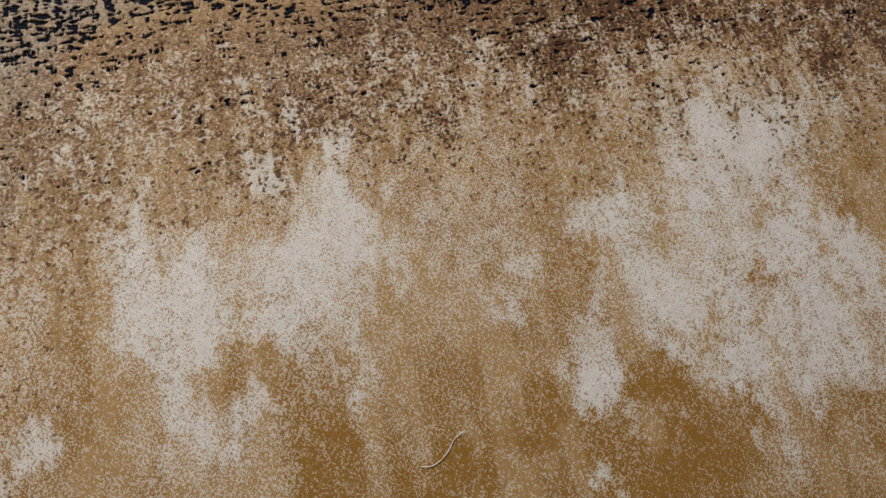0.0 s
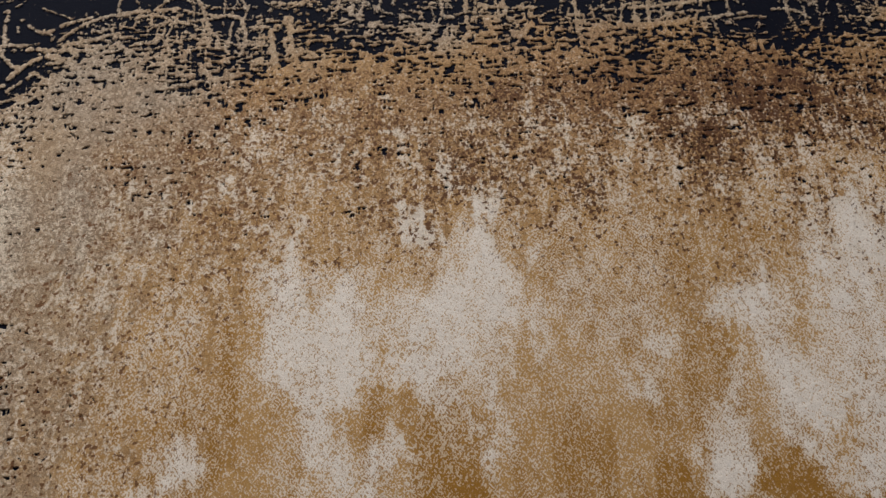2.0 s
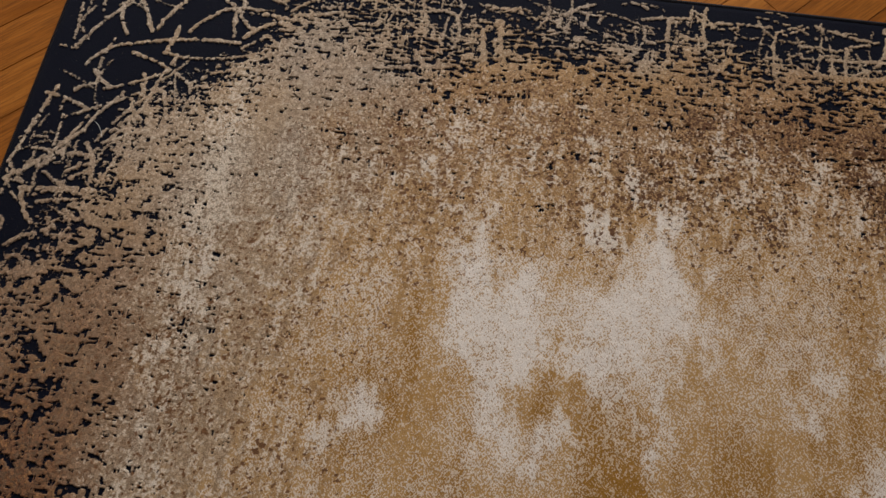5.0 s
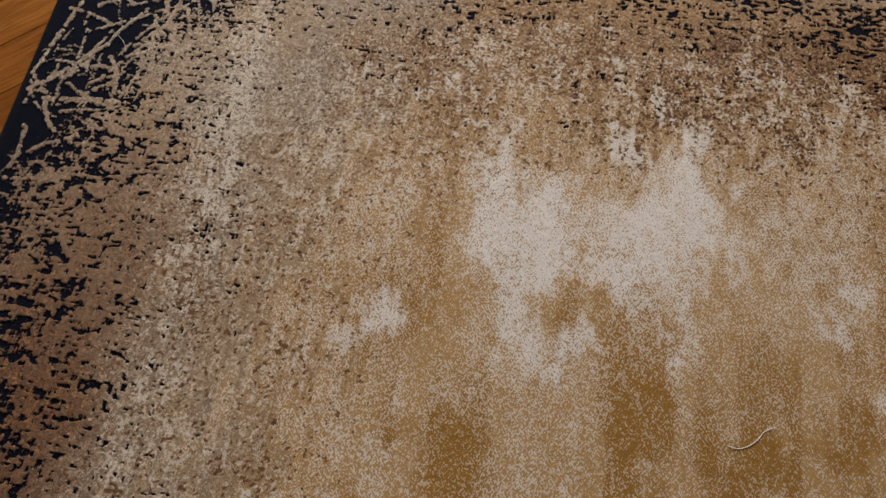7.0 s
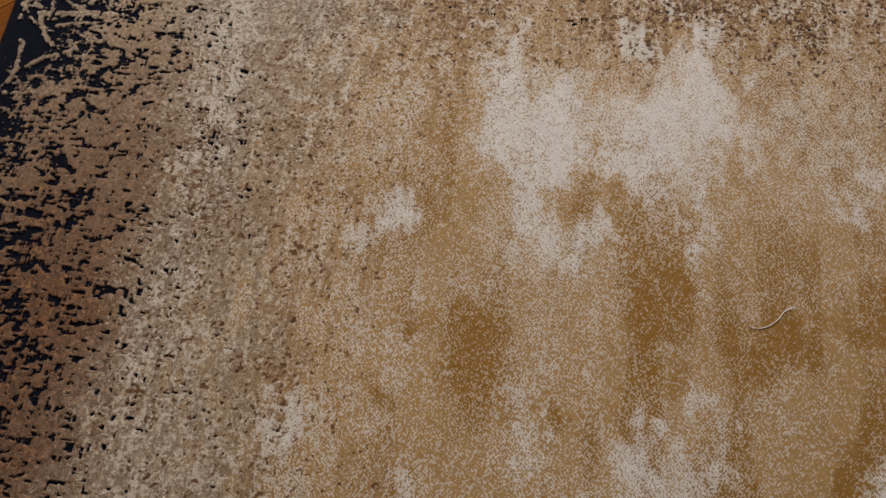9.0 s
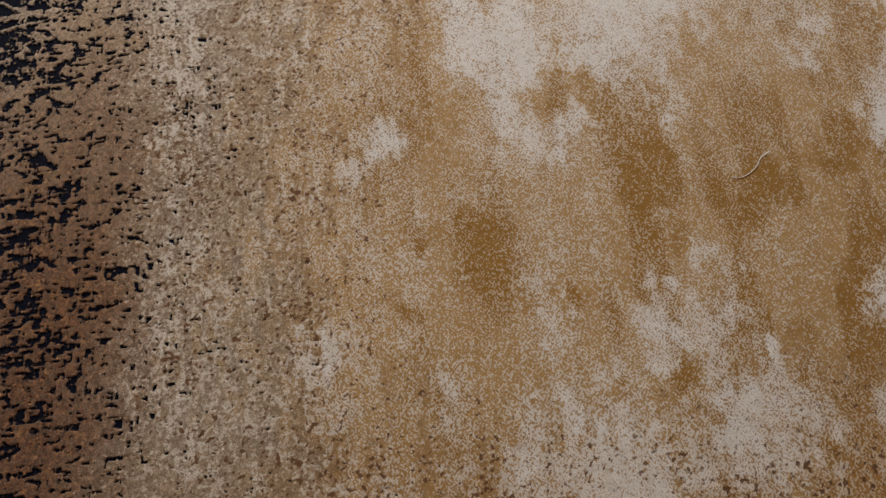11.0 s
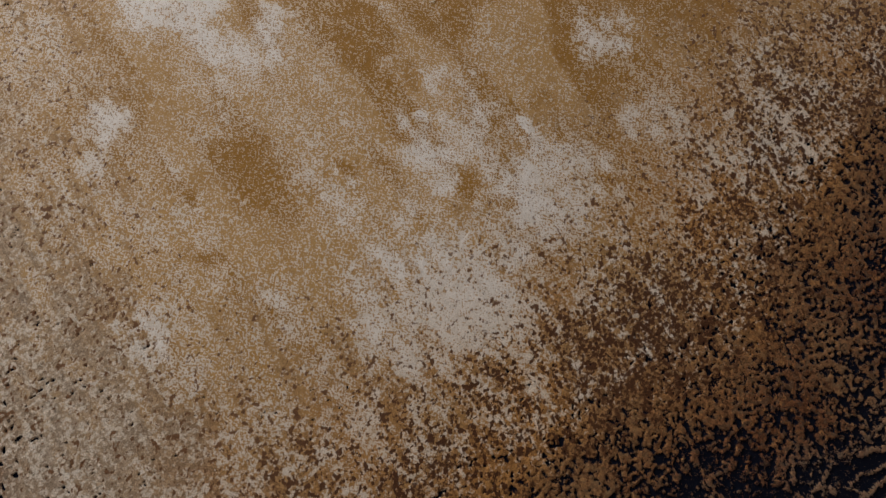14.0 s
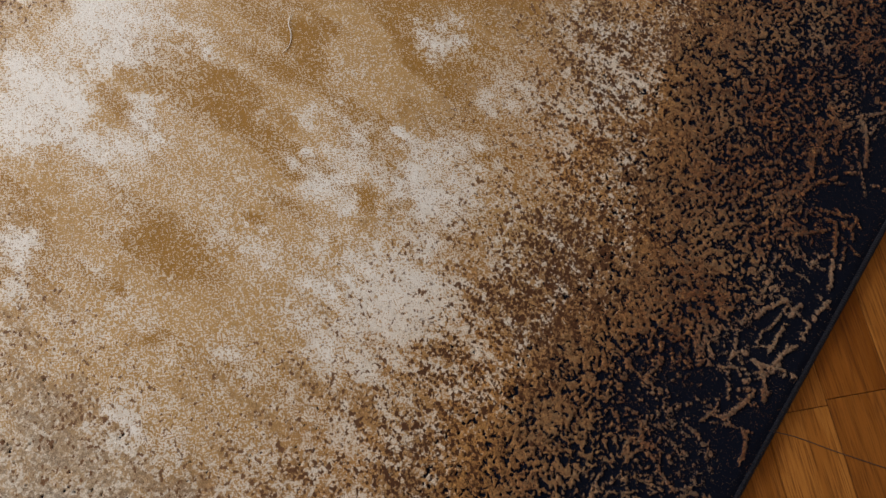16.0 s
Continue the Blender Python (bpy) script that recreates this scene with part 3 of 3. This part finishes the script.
STROKES_TIGHT = [
    (0.083, -0.379, 0.101, -0.369, 0.118, -0.359, 3.0), (0.083, -0.399, 0.106, -0.402, 0.132, -0.399, 3.0),
    (0.061, -0.425, 0.077, -0.421, 0.105, -0.416, 2.2), (0.093, -0.337, 0.110, -0.360, 0.116, -0.389, 3.2),
    (0.098, -0.286, 0.108, -0.271, 0.116, -0.255, 2.6), (0.129, -0.265, 0.139, -0.284, 0.151, -0.293, 2.8),
    (0.090, -0.389, 0.100, -0.381, 0.110, -0.374, 2.4), (0.109, -0.420, 0.118, -0.429, 0.128, -0.438, 2.4),
    (0.154, -0.273, 0.135, -0.294, 0.118, -0.317, 3.0), (0.166, -0.247, 0.180, -0.282, 0.186, -0.315, 3.4),
    (0.114, -0.333, 0.129, -0.327, 0.149, -0.325, 2.6), (0.012, -0.402, 0.025, -0.400, 0.040, -0.402, 2.4)]


def stamp(x, y, r):
    r2 = r + 0.003
    i0, i1 = np.searchsorted(xs, (x - r2 - 0.016, x + r2 + 0.010))
    j0, j1 = np.searchsorted(ys, (y - r2, y + r2))
    if i1 <= i0 or j1 <= j0:
        return
    d = np.hypot(X[j0:j1, i0:i1] - x, Y[j0:j1, i0:i1] - y)
    if d.size:
        pile[j0:j1, i0:i1] = np.maximum(pile[j0:j1, i0:i1], np.clip(0.5 + (r - d) / 0.0019, -0.4, 1.5))


def stroke(x0, y0, xm, ym, x1, y1, half, broken):
    """One scribbled line of raised pile, beaded and, where broken, falling into dashes."""
    length = math.hypot(xm - x0, ym - y0) + math.hypot(x1 - xm, y1 - ym)
    steps, gap, beat = max(3, int(length / 0.0013)), 0, rng.uniform(0.6, 1.2)
    for k in range(steps + 1):
        t = k / steps
        gap -= 1
        if gap < -4 and rng.random() < broken:
            gap = rng.integers(2, 6)
        if gap > 0:
            continue
        x = (1 - t) ** 2 * x0 + 2 * t * (1 - t) * (2 * xm - (x0 + x1) / 2) + t * t * x1
        y = (1 - t) ** 2 * y0 + 2 * t * (1 - t) * (2 * ym - (y0 + y1) / 2) + t * t * y1
        r = half * 0.001 * (0.84 + 0.10 * math.sin(k * beat) + rng.uniform(-0.26, 0.22))
        stamp(x + rng.normal(0, 0.0008), y + rng.normal(0, 0.0008), r)


for row in STROKES_CORNER + STROKES_BEND + STROKES_WEST + STROKES_FAR + STROKES_EAST + STROKES_NEAR + STROKES_LOOSE + STROKES_TIGHT:
    stroke(*row[:6], 0.92 * row[6], 0.06)

LONG, WIDE = XR - XL, YT - YB


def scribbles(count, side, low, high, lean, longest=0.080):
    """Chance strokes along one side, low to high metres in from its edge."""
    for _ in range(count):
        run = rng.uniform(0.0, LONG if side in "fn" else WIDE)
        deep = low + (high - low) * rng.beta(1.6, 1.2)
        size = rng.uniform(0.012, longest) * (1.4 if rng.random() < 0.2 else 1.0)
        turn = rng.choice([0.0, math.pi / 2], p=[0.60, 0.40]) + rng.normal(0, lean)
        da, db = 0.5 * size * math.cos(turn), 0.5 * size * math.sin(turn)
        sag = rng.normal(0, 0.05 if side == "n" else 0.10) * size
        line = [(run - da, deep - db), (run - sag * math.sin(turn), deep + sag * math.cos(turn)), (run + da, deep + db)]
        if min(p[1] for p in line) < 0.006:
            continue
        at = {"f": lambda a, b: (XL + a, YT - b), "n": lambda a, b: (XL + a, YB + b),
              "w": lambda a, b: (XL + b, YT - a), "e": lambda a, b: (XR - b, YT - a)}[side]
        if side == "w" and run < 0.33 or side == "f" and run < 0.42:
            if rng.random() < 0.72:
                continue
        p, q, s = (at(*v) for v in line)
        stroke(*p, *q, *s, rng.uniform(1.1, 2.0), rng.uniform(0.08, 0.26))


for _ in range(46):  # the loose arcs that follow the far west corner round
    a, r = radians(rng.uniform(95, 178)), rng.uniform(0.24, 0.345)
    x, y = 0.41 + r * math.cos(a), -0.42 + r * math.sin(a)
    turn, size = a + math.pi / 2 + rng.normal(0, 0.65), rng.uniform(0.020, 0.065)
    dx, dy, sag = size * math.cos(turn), size * math.sin(turn), rng.normal(0, 0.14) * size
    stroke(x - dx, y - dy, x - sag * dy / size, y + sag * dx / size, x + dx, y + dy, rng.uniform(1.6, 2.6), rng.uniform(0.04, 0.14))
scribbles(330, "f", 0.008, 0.12, 0.25)
scribbles(440, "n", 0.012, 0.15, 0.75, 0.042)
scribbles(170, "w", 0.010, 0.11, 0.40)
scribbles(280, "e", 0.010, 0.11, 0.40)

# the painted middle: streaks run the short way of the rug
rng = np.random.default_rng(11)
streak = cloud(0.010, 0.045) - 0.5
fine_streak = cloud(0.0035, 0.014) - 0.5
mottle = 0.6 * (cloud(0.0018, 0.0024) + cloud(0.0045, 0.0055)) - 0.6
blot = cloud(0.020, 0.030) - 0.5
grit = 0.6 * (cloud(0.0018, 0.0018) + cloud(0.0045, 0.0045)) - 0.6
verge = inner + 0.10 * fine_streak + 0.08 * blot + 0.07 * grit
middle = ramp(verge, 0.27, 0.47)
ring = ramp(inner, 0.11, 0.20) * (1 - middle)
bright = patches(CREAM_FAR + CREAM_EAST, 0.60)
bright = bright + (1 - bright) * patches(CREAM_NEAR + CREAM_SOUTH, 0.60)
spots = patches(OCHRE_FAR + OCHRE_NEAR, 0.70)
shade = 0.78 * patches(BROWN_SPOTS, 0.80) * (0.45 + 0.55 * ramp(near, 0.40, 0.50))
# the sheen along the west fold, put into the yarn as paler knots
fold_sheen = patches([(0.270, -0.400, 0.030, 0.170, 0.32), (0.235, -0.320, 0.070, 0.090, 0.05), (0.285, -0.800, 0.030, 0.100, 0.08)], 0.8)
gold_east = ramp(X + 0.25 * streak, 0.66, 1.00) * ramp(-Y + 0.10 * blot, 0.54, 0.74)
ragged = 0.55 * (cloud(0.0026, 0.0034) - 0.5) + 0.65 * (cloud(0.0055, 0.0080) - 0.5) + 0.40 * fine_streak
score = 0.43 + 0.12 * streak + 0.10 * blot - 0.09 * gold_east + 0.62 * bright * (1 - 0.22 * bright) * (1 + 0.25 * blot + 0.20 * streak) - 0.20 * spots * (1 + 1.2 * streak + 0.8 * fine_streak) + ragged * (0.16 + 0.34 * np.clip(bright + 0.6 * spots, 0, 1))
# the yarn mixes: plain gold, gold with cream worms, cream with gold veins, and plain cream
inside = np.interp(score, [0.0, 0.20, 0.42, 0.60, 0.80, 1.0], [0.02, 0.20, 0.42, 0.64, 0.79, 0.98])
lane = np.exp(-((west - 0.335) / 0.070) ** 2) * ramp(-Y, 0.20, 0.45)
# a strip by the west side, less brown and less warm
grey_strip = np.exp(-((west - 0.30) / 0.085) ** 2) * ramp(-Y, 0.60, 0.78) * ramp(near, 0.25, 0.42)
worms = np.maximum(cloud(0.0012, 0.0080), cloud(0.0050, 0.0011)) - 0.65
border = 0.42 - 0.04 * lane + (0.42 - 0.14 * lane) * mottle + (0.44 - 0.08 * lane) * worms + 0.14 * fine_streak + 0.08 * blot + 0.52 * bright
# outer strokes paler: partly window light on the pile's edges, put into the colour
border = border * ramp(inner, 0.12, 0.26) + fold_sheen * (1 + 0.4 * mottle) + (0.34 * by_near - 0.12 + 0.12 * nook) * (1 - ramp(inner, 0.12, 0.26)) + 0.02 * nook
dark_end = 1 - ramp(near, 0.16, 0.32)
cream = inside * middle + border * (1 - middle) - 0.30 * dark_end * (1 - ramp(near, 0.12, 0.26)) + 0.03 * np.exp(-((near - 0.36) / 0.06) ** 2) - 0.13 * (1 - ramp(near, 0.17, 0.30))
ochre = np.clip(0.24 + 1.0 * streak + 0.5 * fine_streak - 0.3 * blot + 0.50 * gold_east + 0.85 * spots, 0, 1) * middle
specks = ramp(cloud(0.0012, 0.0012), 0.875, 0.940) * ramp(inner, 0.20, 0.27) * (1 - ramp(inner, 0.40, 0.54))
spatter = ramp(cloud(0.0011, 0.0011), 0.86, 0.93) * ramp(near, 0.14, 0.24) * (1 - ramp(near, 0.33, 0.47))
brown = ring * (0.36 - 0.24 * dark_end - 0.20 * lane - 0.14 * grey_strip - 0.18 * mottle + 0.20 * grit - 0.12 * blot) + shade * (0.45 + 0.3 * grit) \
    + 0.12 * np.exp(-((near - 0.22) / 0.07) ** 2) + dark_end * (0.02 + 0.36 * grit) + (1 - ramp(near, 0.10, 0.24)) * 0.16 + 0.9 * specks + 0.9 * spatter - 0.10 * middle
umber = np.maximum(1 - ramp(near, 0.30, 0.44), 0.85 * ramp(X, 0.55, 0.95) * (1 - ramp(far, 0.35, 0.5)))
warm = np.clip(ramp(X, 0.28, 0.80) * 0.85 + ramp(far, 0.30, 0.75) * 0.6 * ramp(X, 0.34, 0.55), 0, 1) * ramp(inner, 0.06, 0.20) * (1 - 0.7 * grey_strip)
amber = np.clip(0.7 * (1 - ramp(near, 0.30, 0.50)) * ramp(near, 0.10, 0.22) + 0.2 * ramp(X, 0.60, 1.20) * ring * (1 - ramp(far, 0.3, 0.5)) + patches([(0.150, -0.680, 0.090, 0.250, 0.36)], 0.8), 0, 1) * (0.75 + blot)
taupe = (1 - ramp(verge, 0.24, 0.48)) * (0.85 + 0.3 * blot)
rust = patches([(0.170, -0.820, 0.060, 0.280, 0.62), (0.070, -0.800, 0.110, 0.280, 0.72), (1.000, -0.200, 0.060, 0.040, 0.35),
                (1.150, -0.190, 0.070, 0.040, 0.35), (0.080, -1.000, 0.080, 0.140, 0.60)], 0.8)
cream = cream - 0.50 * rust
# near end: rust yarn, coloured darker still for the light falling off there
rust = np.maximum(rust, (0.85 + 0.5 * blot) * (1 - ramp(near + 0.06 * blot, 0.14, 0.30)))

# relief: the pile stands over the ground; a soft old fold runs the short way near the west side
raise_by = ramp(pile, 0.22, 0.66)
Z = -0.0018 + 0.0018 * raise_by + 0.0004 * (cloud(0.0025, 0.0025) - 0.5) * raise_by + 0.0004 * (cloud(0.012, 0.012) - 0.5)
Z = Z + 0.0030 * (cloud(0.12, 0.12) - 0.5) + 0.0045 * np.exp(-((X - 0.235 - 0.04 * Y) / 0.040) ** 2) * ramp(-Y, 0.15, 0.40)
Z = Z - 0.0015 * (1 - ramp(np.minimum(np.minimum(far, near), np.minimum(west, east)), 0.004, 0.014))


def sheet(name, keep, parent, label):
    """The knots' sheet, as far as keep goes, with the design on it."""
    j, i = np.nonzero(keep)
    quads = np.stack([j * nx + i, j * nx + i + 1, (j + 1) * nx + i + 1, (j + 1) * nx + i], 1)
    used, index = np.unique(quads.ravel(), return_inverse=True)
    me = bpy.data.meshes.new(name)
    me.vertices.add(used.size)
    me.vertices.foreach_set("co", np.stack([X.ravel()[used], Y.ravel()[used], Z.ravel()[used]], 1).astype(np.float32).ravel())
    me.loops.add(index.size)
    me.loops.foreach_set("vertex_index", index.astype(np.int32).ravel())
    me.polygons.add(len(quads))
    me.polygons.foreach_set("loop_start", np.arange(0, index.size, 4, dtype=np.int32))
    me.polygons.foreach_set("use_smooth", np.ones(len(quads), dtype=bool))
    for key, fields in (("design_a", (pile, cream, brown)), ("design_b", (ochre, taupe, rust)), ("design_c", (umber, warm, amber))):
        values = np.stack([np.clip(f.ravel()[used], -0.5, 1.8) for f in fields] + [np.ones(used.size)], 1)
        me.attributes.new(key, "FLOAT_COLOR", "POINT").data.foreach_set("color", values.astype(np.float32).ravel())
    me.update(calc_edges=True)
    me.materials.append(RUG_YARN)
    ob = new(name, me)
    ob.parent = parent
    return tagged(ob, label, kind="stuff")


rug = tagged(new("rug"), "cream, gold and brown rug with scribbled navy border on oak", "rug")
corner = np.minimum(np.minimum(pile[:-1, :-1], pile[1:, :-1]), np.minimum(pile[:-1, 1:], pile[1:, 1:]))
sheet("woven_face", corner >= 0.25, rug, "cream, gold and brown raised pile with scribbled strokes")
sheet("navy_ground", corner < 0.25, rug, "short dark navy ground pile")

bm = bmesh.new()
add_box(bm, XL + 0.020, XR - 0.004, YB + 0.004, YT - 0.004, FLOOR_Z + 0.0002, FLOOR_Z + 0.0030, 0.001)
part("backing", bm, JUTE, rug, "woven jute backing")


def binding():
    """The overlocked edge: a ring of slanting stitches round the rug."""
    bm = bmesh.new()
    path, r = [], 0.012
    corners = [(XR - r, YT - r, 0), (XL + r, YT - r, 90), (XL + r, YB + r, 180), (XR - r, YB + r, 270)]
    for k, (cx, cy, a0) in enumerate(corners):
        for a in range(0, 91, 10):
            w = radians(a0 + a)
            path.append(Vector((cx + r * math.cos(w), cy + r * math.sin(w), 0)))
    path.append(path[0])
    line, left = [], 0.0
    for a, b in zip(path, path[1:]):
        size = (b - a).length
        d = left
        while d < size:
            line.append((a.lerp(b, d / size), (b - a).normalized()))
            d += 0.0010
        left = d - size
    rings = []
    for k, (p, ahead) in enumerate(line):
        out = Vector((ahead.y, -ahead.x, 0))
        swell = (0.0030, 0.0038, 0.0035)[k % 3]
        ring = []
        for a in (-70, -25, 20, 60, 100, 140, 185):
            w = radians(a)
            q = p - out * 0.0035 + out * swell * math.cos(w) + ahead * (0.0012 * math.sin(w))
            q.x += skew(q.y) * max(0.0, 1 - (q.x - XL) / 0.30)
            q.z = -0.0060 + 0.0052 * math.sin(w) * swell / 0.0046
            ring.append(bm.verts.new(q))
        rings.append(ring)
    for a, b in zip(rings, rings[1:] + rings[:1]):
        for k in range(6):
            bm.faces.new((a[k], a[k + 1], b[k + 1], b[k]))
    return bm


part("edge_binding", binding(), BINDING, rug, "dark navy overlocked edge binding")

# ---- small things lying about ----
bm = bmesh.new()
sweep(bm, glide([(0.857, -0.695, 0.0012), (0.868, -0.6965, 0.0012), (0.879, -0.692, 0.0010), (0.888, -0.684, 0.0016),
                 (0.894, -0.676, 0.0014), (0.906, -0.669, 0.0016)]), 0.00040)
tagged(finish("loose_thread", bm, LINT, True), "thin curved white loose thread lying on the gold pile", "thread")
bm = bmesh.new()
sweep(bm, glide([(0.087, -0.303, 0.0012), (0.098, -0.308, 0.0022), (0.106, -0.317, 0.0020), (0.110, -0.326, 0.0006)]), 0.00020)
tagged(finish("lint_fibre", bm, LINT, True), "short white lint fibre caught on the scribbled border", "lint")
bm = bmesh.new()
sweep(bm, glide([(0.806, -1.386, FLOOR_Z + 0.0004), (0.818, -1.415, FLOOR_Z + 0.0004), (0.829, -1.455, FLOOR_Z + 0.0004),
                 (0.838, -1.485, FLOOR_Z + 0.0004), (0.852, -1.530, FLOOR_Z + 0.0004)]), 0.00055, flat=0.5)
tagged(finish("dark_thread", bm, DARK_FIBRE, True), "thin dark curved thread lying on the oak boards", "thread")

# ---- the floorboards: oak blocks at 45 degrees to the rug ----
BLOCK_W, BLOCK_L, GAP = 0.0715, 0.46, 0.0006
bm = bmesh.new()
add_box(bm, -BLOCK_L / 2 + GAP / 2, BLOCK_L / 2 - GAP / 2, -BLOCK_W / 2 + GAP / 2, BLOCK_W / 2 - GAP / 2, -0.0119, 0.0, 0.0006)
block = bpy.data.meshes.new("plank")
bm.to_mesh(block)
bm.free()
block.materials.append(OAK)
pick = random.Random(4)
far_bm = bmesh.new()
ROW0, END0 = 1.6235, -0.391  # a joint between two rows, and the end of a block in the row beyond it
S2 = math.sqrt(0.5)
slant = pose(0, 0, 0, 0, 0, 45)
for row in range(-100, 45):
    v = ROW0 + (row + 0.5) * BLOCK_W
    shift = {0: 0.0, -1: -0.006, -12: 0.082}.get(row, pick.uniform(0, BLOCK_L))
    for k in range(-14, 14):
        u = END0 + shift + (k + 0.5) * BLOCK_L
        x, y = (u + v) * S2, (u - v) * S2
        if not (R["x0"] < x < R["x1"] and R["y0"] < y < R["y1"]):
            continue
        m = pose(x, y, FLOOR_Z + pick.uniform(-0.0002, 0.0001), 0, 0, 45 + pick.choice((0, 180)))
        if -0.55 < x < 1.75 and -1.95 < y < 0.5:
            plank = new("plank", block)
            plank.matrix_world = m
            plank.parent = floor
        else:
            size = (BLOCK_L - GAP, BLOCK_W - GAP, 0.0119)
            bmesh.ops.create_cube(far_bm, size=1, matrix=slant.inverted() @ m @ Matrix.Translation((0, 0, -0.006)) @ Matrix.Diagonal((*size, 1)))
outer = part("outer_planks", far_bm, OAK, floor)
outer.matrix_world = slant
tagged(outer, kind="stuff")
